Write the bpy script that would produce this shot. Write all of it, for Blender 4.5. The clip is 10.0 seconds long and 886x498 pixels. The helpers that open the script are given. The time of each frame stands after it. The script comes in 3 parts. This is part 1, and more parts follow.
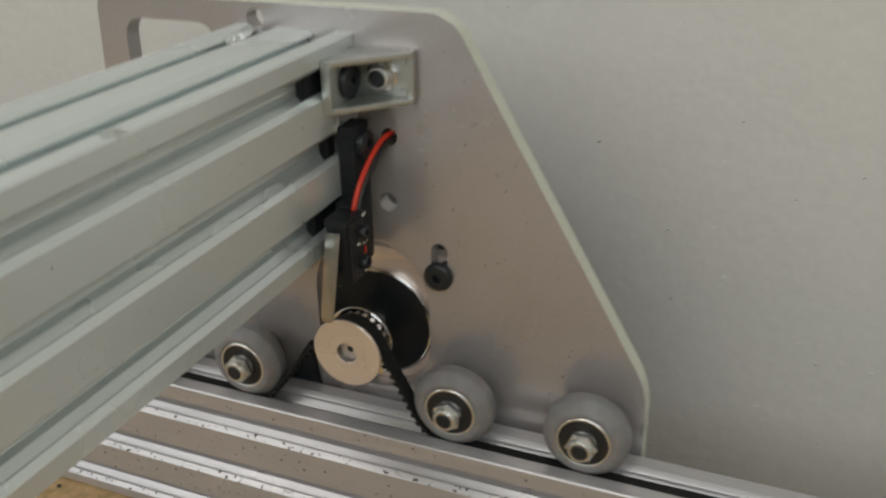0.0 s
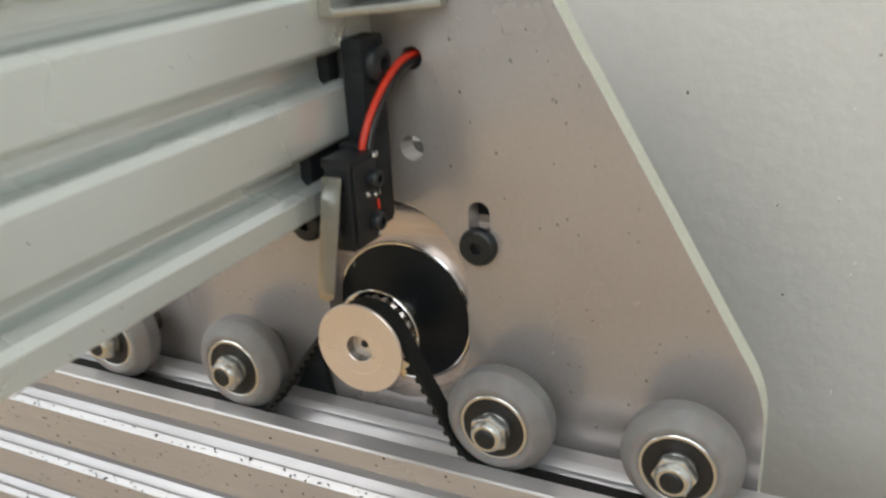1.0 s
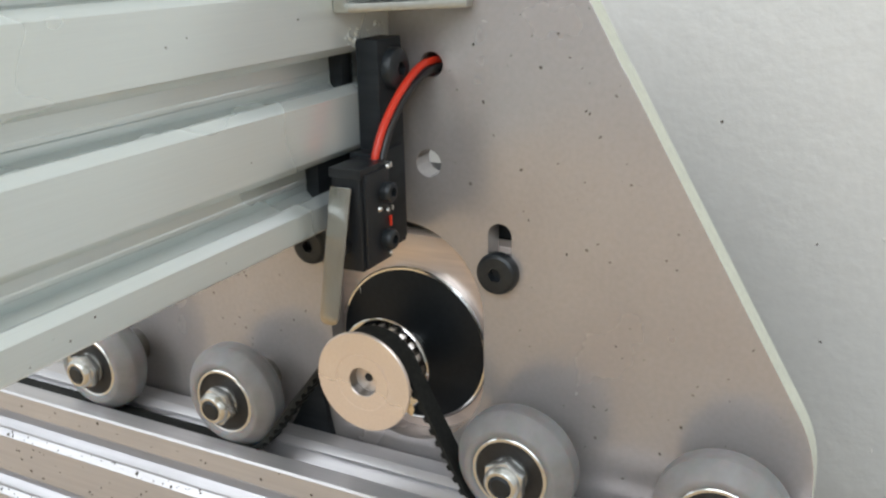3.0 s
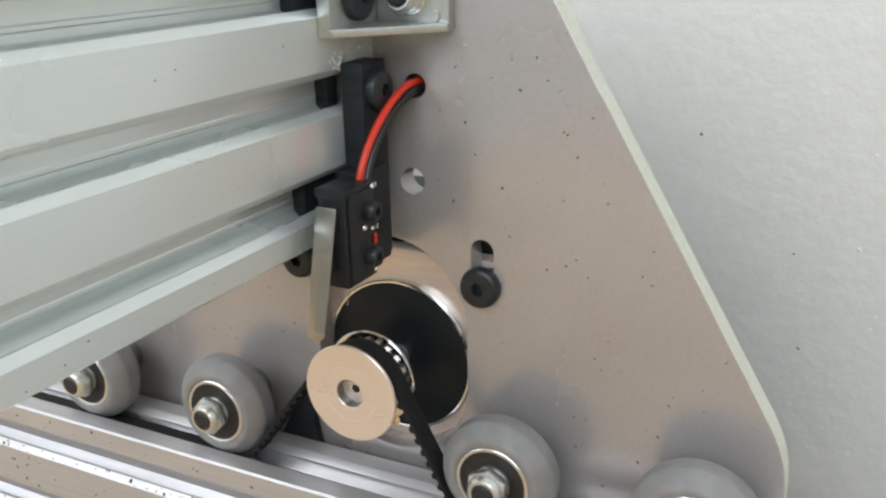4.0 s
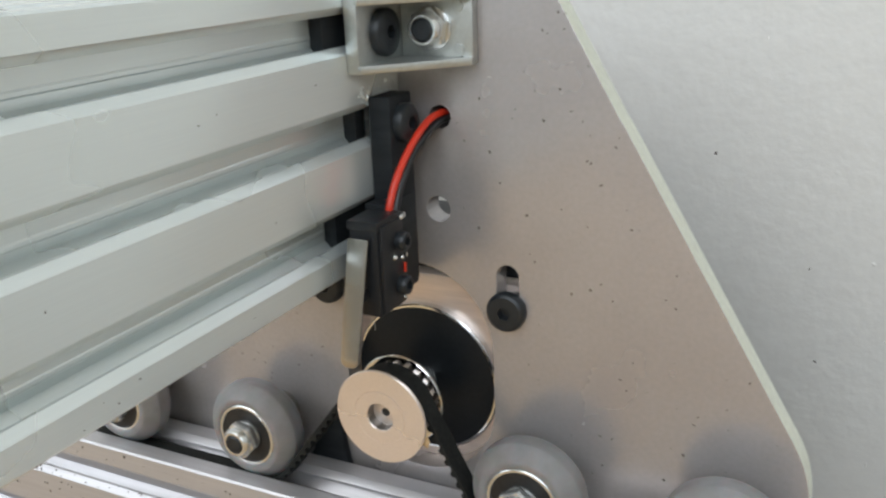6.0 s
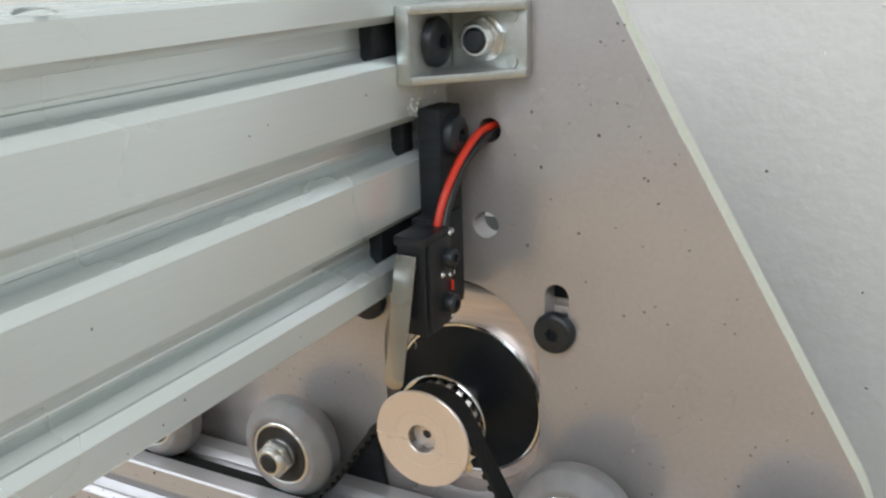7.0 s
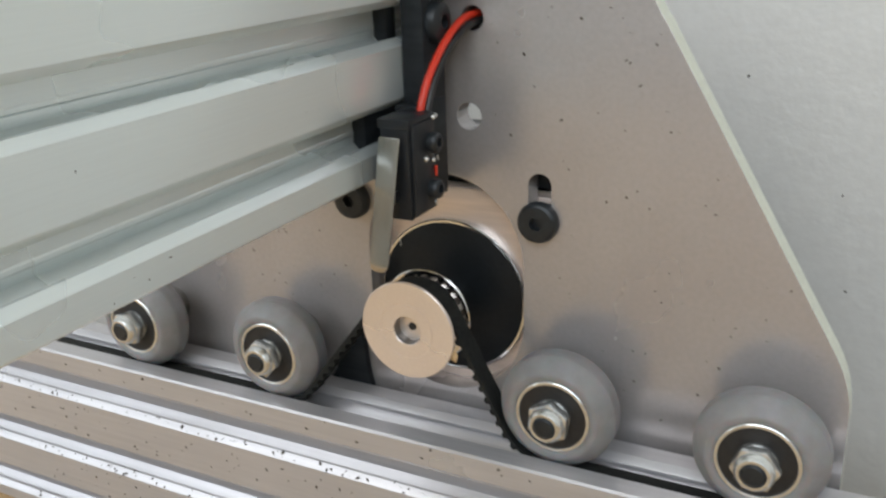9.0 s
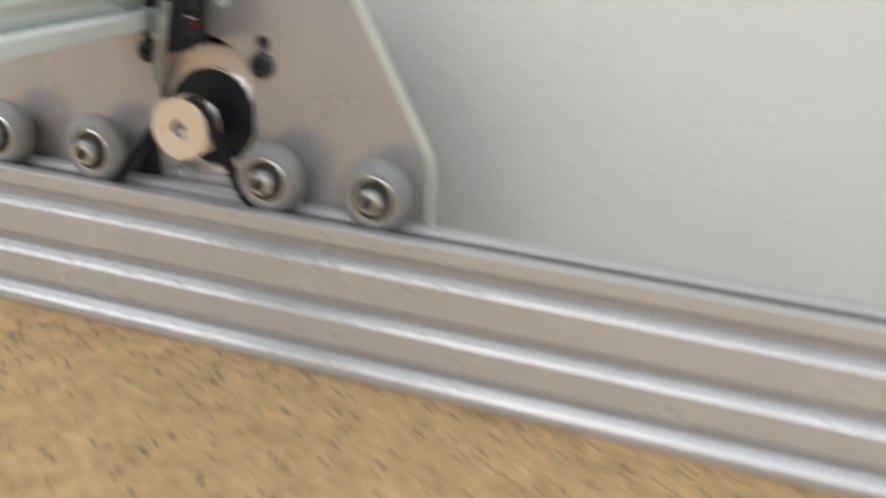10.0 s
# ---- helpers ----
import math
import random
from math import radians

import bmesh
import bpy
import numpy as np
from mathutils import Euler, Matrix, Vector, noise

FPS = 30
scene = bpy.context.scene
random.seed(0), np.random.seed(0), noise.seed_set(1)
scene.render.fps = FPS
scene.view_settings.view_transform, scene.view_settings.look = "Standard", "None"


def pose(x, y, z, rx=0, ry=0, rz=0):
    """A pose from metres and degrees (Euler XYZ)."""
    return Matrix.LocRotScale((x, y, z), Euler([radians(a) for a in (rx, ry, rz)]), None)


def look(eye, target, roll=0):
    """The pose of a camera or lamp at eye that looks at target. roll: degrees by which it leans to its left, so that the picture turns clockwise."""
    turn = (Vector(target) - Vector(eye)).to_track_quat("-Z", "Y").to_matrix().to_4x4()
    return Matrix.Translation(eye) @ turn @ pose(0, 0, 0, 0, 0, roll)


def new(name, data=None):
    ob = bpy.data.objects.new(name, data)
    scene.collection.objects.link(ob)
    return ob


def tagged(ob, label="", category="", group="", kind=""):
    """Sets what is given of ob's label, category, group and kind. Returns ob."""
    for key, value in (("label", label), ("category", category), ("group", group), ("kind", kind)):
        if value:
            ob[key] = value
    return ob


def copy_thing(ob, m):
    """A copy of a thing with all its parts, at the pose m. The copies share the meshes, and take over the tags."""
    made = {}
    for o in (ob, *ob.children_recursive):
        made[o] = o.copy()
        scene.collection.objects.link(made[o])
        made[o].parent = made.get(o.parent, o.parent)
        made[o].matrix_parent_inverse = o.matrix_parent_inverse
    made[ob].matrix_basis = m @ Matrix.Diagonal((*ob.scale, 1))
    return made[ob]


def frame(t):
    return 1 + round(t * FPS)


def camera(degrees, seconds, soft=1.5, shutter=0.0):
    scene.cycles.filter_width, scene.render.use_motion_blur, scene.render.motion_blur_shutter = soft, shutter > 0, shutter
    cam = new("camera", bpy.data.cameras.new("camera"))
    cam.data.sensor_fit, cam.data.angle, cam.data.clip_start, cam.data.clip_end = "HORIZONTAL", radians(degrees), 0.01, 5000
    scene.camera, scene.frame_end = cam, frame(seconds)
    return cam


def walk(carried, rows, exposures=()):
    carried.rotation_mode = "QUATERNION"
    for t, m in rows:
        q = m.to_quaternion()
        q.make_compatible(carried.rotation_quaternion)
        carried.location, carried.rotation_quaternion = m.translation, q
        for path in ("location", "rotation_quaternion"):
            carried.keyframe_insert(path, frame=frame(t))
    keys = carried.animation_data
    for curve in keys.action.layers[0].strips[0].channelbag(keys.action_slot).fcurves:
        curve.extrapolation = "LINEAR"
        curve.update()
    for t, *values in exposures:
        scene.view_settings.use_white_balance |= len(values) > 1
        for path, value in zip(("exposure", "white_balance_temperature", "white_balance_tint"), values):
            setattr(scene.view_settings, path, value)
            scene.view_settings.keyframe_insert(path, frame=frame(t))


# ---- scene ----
MM = 0.001
cam = camera(52.0, 10.0, soft=2.3, shutter=0.6)
# seconds, eye, target (millimetres), roll
PATH = [
    (0, (122.26, -232.63, 153.23), (115.28, -215.98, 144.62), -1.1),
    (0.5, (113.34, -203.54, 125.41), (105.38, -187.26, 116.95), -2.1),
    (1, (107.66, -181.10, 104.00), (99.11, -164.66, 96.49), -3.1),
    (1.5, (101.00, -165.08, 89.06), (92.79, -148.52, 81.42), -2.1),
    (2, (97.67, -164.18, 92.51), (89.16, -147.53, 85.42), -2.2),
    (2.5, (97.53, -166.67, 90.10), (88.76, -149.87, 83.71), -1.3),
    (4, (101.60, -171.15, 97.59), (92.98, -154.34, 91.05), -1.4),
    (4.5, (108.86, -173.41, 100.04), (100.43, -156.49, 93.51), -1.9),
    (5, (105.43, -174.75, 102.37), (97.06, -157.79, 95.87), -1.7),
    (6.5, (94.98, -176.52, 103.90), (86.05, -159.80, 97.52), -2.5),
    (7, (89.91, -173.29, 102.94), (80.83, -156.57, 96.78), -1.9),
    (7.5, (85.09, -173.46, 103.53), (76.19, -156.67, 97.31), -1.5),
    (8, (82.12, -173.89, 104.22), (73.28, -157.03, 98.11), -1.2),
    (8.5, (85.16, -176.39, 100.30), (76.30, -159.63, 93.91), -1.6),
    (9, (92.68, -178.86, 88.09), (83.97, -162.23, 81.17), -2.1),
    (9.5, (102.34, -198.12, 89.06), (94.87, -181.05, 81.80), -1.3),
    (9.7, (132.38, -229.94, 90.53), (125.16, -212.70, 83.43), 0.1),
    (9.9, (170.47, -272.32, 91.78), (164.31, -254.85, 84.26), 3.2),
    (10, (190.95, -295.40, 92.75), (185.36, -277.79, 85.10), 3.6),
]

EXPO = [(0.0, -0.62, 7450, 10), (0.5, -0.25, 7350, 10), (1.0, 0.03, 7200, 10), (2.0, 0.28, 6900, 10), (2.7, 0.29, 6800, 10), (4.0, 0.35, 6750, 10), (5.0, 0.23, 6750, 10), (6.5, 0.18, 6700, 10), (8.5, 0.18, 6700, 10), (9.0, 0.13, 6750, 10), (10.0, 0.20, 6900, 10)]
walk(cam, [(t, look(Vector(e) * MM, Vector(g) * MM, r)) for t, e, g, r in PATH], EXPO)

# ---- light ----
world = bpy.data.worlds.new("world")
scene.world = world
world.use_nodes = True
wn = world.node_tree.nodes
sky = wn.new("ShaderNodeTexSky")
sky.sky_type = "NISHITA"
sky.sun_disc = False
sky.sun_elevation, sky.sun_rotation = radians(40), radians(200)
wn["Background"].inputs["Strength"].default_value = 0.1
world.node_tree.links.new(sky.outputs[0], wn["Background"].inputs["Color"])

WINDOW_X, WINDOW_Z, WINDOW_W, WINDOW_H, WINDOW_Y = -0.75, 1.6, 4.9, 1.9, -1.8
day = bpy.data.lights.new("window_daylight", "AREA")
day.shape, day.size, day.size_y, day.energy, day.color = "RECTANGLE", WINDOW_W, WINDOW_H, 76, (0.83, 0.925, 1.0)
lamp = new("window_daylight", day)
lamp.matrix_world = look((WINDOW_X, WINDOW_Y - 0.03, WINDOW_Z), (WINDOW_X, 0, WINDOW_Z))


# ---- materials ----
def material(name, colour, rough=0.5, metal=0.0, grain=0.0, grain_scale=200.0, bump=0.0, bump_scale=400.0, stretch=(1, 1, 1),
             stains=0.0, stain_scale=25.0, spec=0.5, stain_colour=None, relief_depth=0.0004):
    m = bpy.data.materials.new(name)
    m.use_nodes = True
    nodes, links = m.node_tree.nodes, m.node_tree.links
    bsdf = nodes["Principled BSDF"]
    bsdf.inputs["Metallic"].default_value = metal
    bsdf.inputs["Specular IOR Level"].default_value = spec
    coord = nodes.new("ShaderNodeTexCoord")
    mapping = nodes.new("ShaderNodeMapping")
    mapping.inputs["Scale"].default_value = stretch
    links.new(coord.outputs["Object"], mapping.inputs["Vector"])
    fine = nodes.new("ShaderNodeTexNoise")
    fine.inputs["Scale"].default_value = grain_scale
    fine.inputs["Detail"].default_value = 5
    links.new(mapping.outputs[0], fine.inputs["Vector"])
    broad = nodes.new("ShaderNodeTexNoise")
    broad.inputs["Scale"].default_value = stain_scale
    broad.inputs["Detail"].default_value = 4
    links.new(coord.outputs["Object"], broad.inputs["Vector"])
    ramp = nodes.new("ShaderNodeMapRange")
    ramp.inputs["To Min"].default_value, ramp.inputs["To Max"].default_value = 1 - grain, 1 + grain
    ramp.inputs["From Min"].default_value, ramp.inputs["From Max"].default_value = 0.3, 0.7
    links.new(fine.outputs["Fac"], ramp.inputs["Value"])
    tone = nodes.new("ShaderNodeMix")
    tone.data_type = "RGBA"
    tone.inputs["A"].default_value = (*colour, 1)
    tone.inputs["B"].default_value = (*(stain_colour or [c * 0.75 for c in colour]), 1)
    sr = nodes.new("ShaderNodeMapRange")
    sr.interpolation_type = "SMOOTHSTEP"
    sr.inputs["From Min"].default_value, sr.inputs["From Max"].default_value = 0.3, 0.75
    sr.inputs["To Max"].default_value = stains
    links.new(broad.outputs["Fac"], sr.inputs["Value"])
    links.new(sr.outputs[0], tone.inputs["Factor"])
    mul = nodes.new("ShaderNodeMix")
    mul.data_type, mul.blend_type = "RGBA", "MULTIPLY"
    mul.inputs["Factor"].default_value = 1
    links.new(tone.outputs["Result"], mul.inputs["A"])
    links.new(ramp.outputs[0], mul.inputs["B"])
    links.new(mul.outputs["Result"], bsdf.inputs["Base Color"])
    rr = nodes.new("ShaderNodeMapRange")
    rr.interpolation_type = "SMOOTHSTEP"
    rr.inputs["From Min"].default_value, rr.inputs["From Max"].default_value = 0.2, 0.8
    rr.inputs["To Min"].default_value, rr.inputs["To Max"].default_value = max(rough - 0.05, 0.02), min(rough + 0.05, 1)
    links.new(broad.outputs["Fac"], rr.inputs["Value"])
    links.new(rr.outputs[0], bsdf.inputs["Roughness"])
    if bump:
        relief = nodes.new("ShaderNodeTexNoise")
        relief.inputs["Scale"].default_value = bump_scale
        relief.inputs["Detail"].default_value = 4
        links.new(mapping.outputs[0], relief.inputs["Vector"])
        b = nodes.new("ShaderNodeBump")
        b.inputs["Strength"].default_value = bump
        b.inputs["Distance"].default_value = relief_depth
        links.new(relief.outputs["Fac"], b.inputs["Height"])
        links.new(b.outputs[0], bsdf.inputs["Normal"])
    return m


PLATE = material("anodised_plate", (0.475, 0.447, 0.445), 0.24, 0.42, 0.04, 900, 0.02, 1500, (1, 1, 1), 0.4, 34, stain_colour=(0.40, 0.355, 0.335))
EDGE = material("cut_plate_edge", (0.74, 0.76, 0.66), 0.5, 0.1, 0.06, 700, 0.2, 900)
BEAM = material("satin_anodised_beam", (0.79, 0.85, 0.845), 0.28, 0.55, 0.015, 2500, 0.0, 1200, (1, 0.02, 1), 0.10, 8)
RAIL = material("mill_aluminium_rail", (0.56, 0.545, 0.555), 0.31, 0.44, 0.05, 900, 0.06, 1200, (0.04, 1, 1), 0.25, 30)
CAST = material("cast_aluminium", (0.57, 0.59, 0.57), 0.36, 0.85, 0.06, 800, 0.25, 900, (1, 1, 1), 0.3, 90)
ALU = material("turned_aluminium", (0.90, 0.80, 0.74), 0.27, 0.6, 0.03, 1500, 0.03, 2500)
FACE = material("motor_face_aluminium", (0.86, 0.73, 0.655), 0.36, 0.5, 0.08, 700, 0.06, 900, (0.1, 1, 1), 0.2, 60)
STEEL = material("zinc_steel", (0.74, 0.75, 0.74), 0.22, 0.85, 0.05, 900, 0.04, 1500)
DARKSTEEL = material("dull_steel", (0.22, 0.21, 0.20), 0.4, 0.9, 0.1, 900)
CHROME = material("bright_steel", (0.82, 0.82, 0.82), 0.12, 1.0, 0.03, 900)
BLACK = material("black_oxide_steel", (0.018, 0.022, 0.026), 0.38, 0.1, 0.2, 900, 0.08, 1200)
MOTORBLACK = material("black_motor_paint", (0.008, 0.010, 0.012), 0.4, 0.0, 0.2, 900, 0.05, 1500, spec=0.3)
SEAL = material("black_bearing_seal", (0.018, 0.017, 0.017), 0.5, 0.0, 0.2, 900)
PRINT = material("black_printed_plastic", (0.018, 0.021, 0.024), 0.52, 0.0, 0.25, 700, 0.12, 2200, (0.15, 0.15, 1), 0.2, 80, 0.25)
SWITCH = material("black_switch_housing", (0.017, 0.019, 0.022), 0.38, 0.0, 0.15, 700, 0.05, 900, spec=0.35)
RUBBER = material("black_belt_rubber", (0.014, 0.015, 0.014), 0.7, 0.0, 0.3, 900, 0.2, 1800, (1, 1, 1), 0.3, 200, 0.25, (0.03, 0.03, 0.028))
WHEEL = material("grey_wheel_plastic", (0.27, 0.264, 0.272), 0.5, 0.0, 0.05, 400, 0.15, 900, (1, 1, 1), 0.5, 220, stain_colour=(0.19, 0.19, 0.18))
WHEEL.node_tree.nodes["Principled BSDF"].inputs["Subsurface Weight"].default_value = 0.35
WHEEL.node_tree.nodes["Principled BSDF"].inputs["Subsurface Scale"].default_value = 0.003
REDWIRE = material("red_wire_sheath", (0.72, 0.045, 0.02), 0.32, 0.0, 0.06, 500)
BLACKWIRE = material("black_wire_sheath", (0.02, 0.02, 0.021), 0.33, 0.0, 0.1, 500)
LEVER = material("spring_steel_lever", (0.46, 0.44, 0.41), 0.22, 0.95, 0.05, 700, 0.05, 900, (1, 1, 0.1), 0.2, 150)
PLASTER = material("white_plaster", (0.66, 0.65, 0.62), 0.7, 0.0, 0.02, 300, 0.9, 150, (1, 1, 1), 0.12, 9, 0.3, relief_depth=0.0006)
BOARD = material("fibreboard", (0.64, 0.44, 0.235), 0.75, 0.0, 0.22, 260, 0.4, 500, (1, 1, 1), 0.55, 70, 0.3, (0.40, 0.26, 0.14))
CHIP = material("dark_swarf", (0.09, 0.076, 0.062), 0.6, 0.3, 0.3, 900)
FLOORM = material("pale_floor", (0.42, 0.36, 0.28), 0.6, 0.0, 0.1, 30, 0.1, 60)


# ---- builders (all in millimetres) ----
def finish(bm, sharp=35, smooth=True):
    bmesh.ops.recalc_face_normals(bm, faces=bm.faces)
    bmesh.ops.scale(bm, vec=(MM, MM, MM), verts=bm.verts)
    me = bpy.data.meshes.new("mesh")
    bm.to_mesh(me)
    bm.free()
    if smooth:
        me.polygons.foreach_set("use_smooth", [True] * len(me.polygons))
        me.set_sharp_from_angle(angle=radians(sharp))
    return me


def part(name, bm, mat, parent=None, label="", sharp=35):
    me = finish(bm, sharp) if isinstance(bm, bmesh.types.BMesh) else bm
    me.name = name
    me.materials.clear()
    me.materials.append(mat)
    ob = new(name, me)
    if parent is not None:
        ob.parent = parent
    if label:
        ob["label"] = label
    return ob


def thing(name, x, y, z, label, category, group="", kind=""):
    ob = new(name)
    ob.empty_display_size = 0.005
    ob.location = (x * MM, y * MM, z * MM)
    return tagged(ob, label, category, group, kind)


def box(x0, x1, y0, y1, z0, z1, bevel=0.4, segments=2):
    bm = bmesh.new()
    bmesh.ops.create_cube(bm, size=1)
    for v in bm.verts:
        v.co = ((x0, x1)[v.co.x > 0], (y0, y1)[v.co.y > 0], (z0, z1)[v.co.z > 0])
    if bevel:
        bmesh.ops.bevel(bm, geom=bm.edges[:], offset=bevel, segments=segments, profile=0.6, affect="EDGES")
    return bm


def lathe(profile, segments=48, axis="y", centre=(0, 0, 0), closed=False):
    """Turns (along, radius) pairs about an axis."""
    bm = bmesh.new()
    rings = []
    for a, r in profile:
        ring = []
        if r <= 1e-6:
            ring = [bm.verts.new((0, a, 0))] * segments
        else:
            for i in range(segments):
                w = 2 * math.pi * i / segments
                ring.append(bm.verts.new((r * math.cos(w), a, r * math.sin(w))))
        rings.append(ring)
    pairs = list(zip(rings, rings[1:])) + ([(rings[-1], rings[0])] if closed else [])
    for p, q in pairs:
        for i in range(segments):
            j = (i + 1) % segments
            vs = []
            for v in (p[i], p[j], q[j], q[i]):
                if v not in vs:
                    vs.append(v)
            if len(vs) > 2:
                bm.faces.new(vs)
    if axis == "x":
        bmesh.ops.rotate(bm, verts=bm.verts, cent=(0, 0, 0), matrix=Matrix.Rotation(radians(-90), 3, "Z"))
    if axis == "z":
        bmesh.ops.rotate(bm, verts=bm.verts, cent=(0, 0, 0), matrix=Matrix.Rotation(radians(90), 3, "X"))
    bmesh.ops.translate(bm, verts=bm.verts, vec=centre)
    return bm


def prism(loops, depth, bevel=0.0, to=None):
    """A flat outline with holes, loops of (u, v), made solid: 0..depth along w; to maps (u, v, w) to (x, y, z)."""
    cu = bpy.data.curves.new("outline", "CURVE")
    cu.dimensions, cu.fill_mode = "2D", "BOTH"
    cu.extrude = depth / 2 - bevel
    cu.bevel_depth, cu.bevel_resolution, cu.offset = bevel, 1, -bevel
    for pts in loops:
        sp = cu.splines.new("POLY")
        sp.points.add(len(pts) - 1)
        for p, (u, v) in zip(sp.points, pts):
            p.co = (u, v, 0, 1)
        sp.use_cyclic_u = True
    ob = new("outline", cu)
    bpy.context.view_layer.update()
    me = bpy.data.meshes.new_from_object(ob.evaluated_get(bpy.context.evaluated_depsgraph_get()))
    bpy.data.objects.remove(ob)
    bpy.data.curves.remove(cu)
    bm = bmesh.new()
    bm.from_mesh(me)
    bpy.data.meshes.remove(me)
    bmesh.ops.remove_doubles(bm, verts=bm.verts, dist=0.001)
    for v in bm.verts:
        u, w, d = v.co.x, v.co.y, v.co.z + depth / 2
        v.co = to(u, w, d) if to else (u, w, d)
    return bm


def arc(cx, cz, r, a0, a1, n):
    return [(cx + r * math.cos(radians(a0 + (a1 - a0) * i / n)), cz + r * math.sin(radians(a0 + (a1 - a0) * i / n))) for i in range(n + 1)]


def circle(cx, cz, r, n=32):
    return arc(cx, cz, r, 0, 360, n)[:-1]


def obround(cx, z0, z1, r, n=16):
    return arc(cx, z1, r, 0, 180, n) + arc(cx, z0, r, 180, 360, n)


def rounded(points, radius, n=6):
    """A polygon with its corners rounded; radius: one or a list."""
    out = []
    for i, p in enumerate(points):
        r = radius[i] if isinstance(radius, (list, tuple)) else radius
        a, b, c = Vector(points[i - 1]), Vector(p), Vector(points[(i + 1) % len(points)])
        u, v = (a - b).normalized(), (c - b).normalized()
        half = u.angle(v) / 2
        d = min(r / math.tan(half), (a - b).length * 0.49, (c - b).length * 0.49)
        s, e = b + u * d, b + v * d
        for k in range(n + 1):
            w = k / n
            q = s.lerp(b, w).lerp(b.lerp(e, w), w)
            out.append((q.x, q.y))
    return out


def tube(points, radius, sides=12, steps=10):
    """A round wire along a smooth line through the points."""
    P = [Vector(p) for p in points]
    line = []
    for i in range(len(P) - 1):
        a, b, c, d = P[max(i - 1, 0)], P[i], P[i + 1], P[min(i + 2, len(P) - 1)]
        for k in range(steps):
            t = k / steps
            line.append(0.5 * ((2 * b) + (c - a) * t + (2 * a - 5 * b + 4 * c - d) * t * t + (3 * b - a - 3 * c + d) * t ** 3))
    line.append(P[-1])
    bm = bmesh.new()
    rings, up = [], Vector((1, 0, 0.3)).normalized()
    for i, p in enumerate(line):
        t = (line[min(i + 1, len(line) - 1)] - line[max(i - 1, 0)]).normalized()
        s = t.cross(up).normalized()
        u = s.cross(t)
        rings.append([bm.verts.new(p + radius * (math.cos(w) * s + math.sin(w) * u)) for w in [2 * math.pi * k / sides for k in range(sides)]])
    for a, b in zip(rings, rings[1:]):
        for k in range(sides):
            bm.faces.new((a[k], a[(k + 1) % sides], b[(k + 1) % sides], b[k]))
    bm.faces.new(rings[0])
    bm.faces.new(rings[-1][::-1])
    return bm


def hexagon(r, turn=0):
    return [(r * math.cos(radians(60 * i + turn)), r * math.sin(radians(60 * i + turn))) for i in range(6)]


def join(*bms):
    out = bmesh.new()
    for b in bms:
        me = bpy.data.meshes.new("tmp")
        b.to_mesh(me)
        b.free()
        out.from_mesh(me)
        bpy.data.meshes.remove(me)
    return out


SLOT = [(-4.75, 0), (-4.55, 0.12), (-3.15, 1.5), (-3.1, 2.0), (-5.5, 2.0), (-5.5, 3.1), (-2.9, 5.7), (-1.5, 5.7), (-1.2, 5.56), (-0.6, 5.56), (-0.3, 5.7), (2.9, 5.7), (5.5, 3.1), (5.5, 2.0),
        (3.1, 2.0), (3.15, 1.5), (4.55, 0.12), (4.75, 0)]


def slotted_profile(w, h, rows=None):
    """The outline of a slotted bar w x h, its corner at 0, 0, with a slot every 20 mm on each face, or at the given heights on its sides."""
    pts, c = [], 0.5
    rows = rows or [20 * k + 10 for k in range(int(h / 20))]
    wide = [20 * k + 10 for k in range(int(w / 20))]
    for n, spots, place in ((w, wide, lambda a, d: (a, d)), (h, rows, lambda a, d: (w - d, a)), (w, wide, lambda a, d: (w - a, h - d)),
                            (h, [h - r for r in rows[::-1]], lambda a, d: (d, h - a))):
        pts.append(place(c, 0))
        for k in spots:
            pts += [place(k + a, d) for a, d in SLOT]
        pts.append(place(n - c, 0))
    return [pts]


def socket_head(parent, radius, height, axis, centre, dome=0.0, mat=None, socket=1.6, name="screw_head", label=""):
    """A screw head with a hexagon socket; axis: the way it faces, '-y' or '+x'."""
    prof = [(0, radius * 0.98), (-height * 0.55, radius), (-height * 0.85, radius * 0.94), (-height, radius * 0.82), (-height - dome, socket * 1.15)]
    bm = lathe(prof, 32)
    inner = [v for v in bm.verts if abs(v.co.y + height + dome) < 1e-4]
    hexa = [bm.verts.new((socket * math.cos(i * math.pi / 3), -height - dome, socket * math.sin(i * math.pi / 3))) for i in range(6)]
    deep = [bm.verts.new((v.co.x, -height * 0.35, v.co.z)) for v in hexa]
    inner.sort(key=lambda v: math.atan2(v.co.z, v.co.x) % (2 * math.pi))
    n = len(inner)
    for i in range(n):
        a, b = inner[i], inner[(i + 1) % n]
        s, e = round(i * 6 / n) % 6, round((i + 1) * 6 / n) % 6
        bm.faces.new((a, b, hexa[e], hexa[s]) if s != e else (a, b, hexa[s]))
    for i in range(6):
        j = (i + 1) % 6
        bm.faces.new((hexa[i], hexa[j], deep[j], deep[i]))
    bm.faces.new(deep)
    if axis == "+x":
        bmesh.ops.rotate(bm, verts=bm.verts, cent=(0, 0, 0), matrix=Matrix.Rotation(radians(90), 3, "Z"))
    bmesh.ops.translate(bm, verts=bm.verts, vec=centre)
    return part(name, bm, mat or BLACK, parent, label, 30)


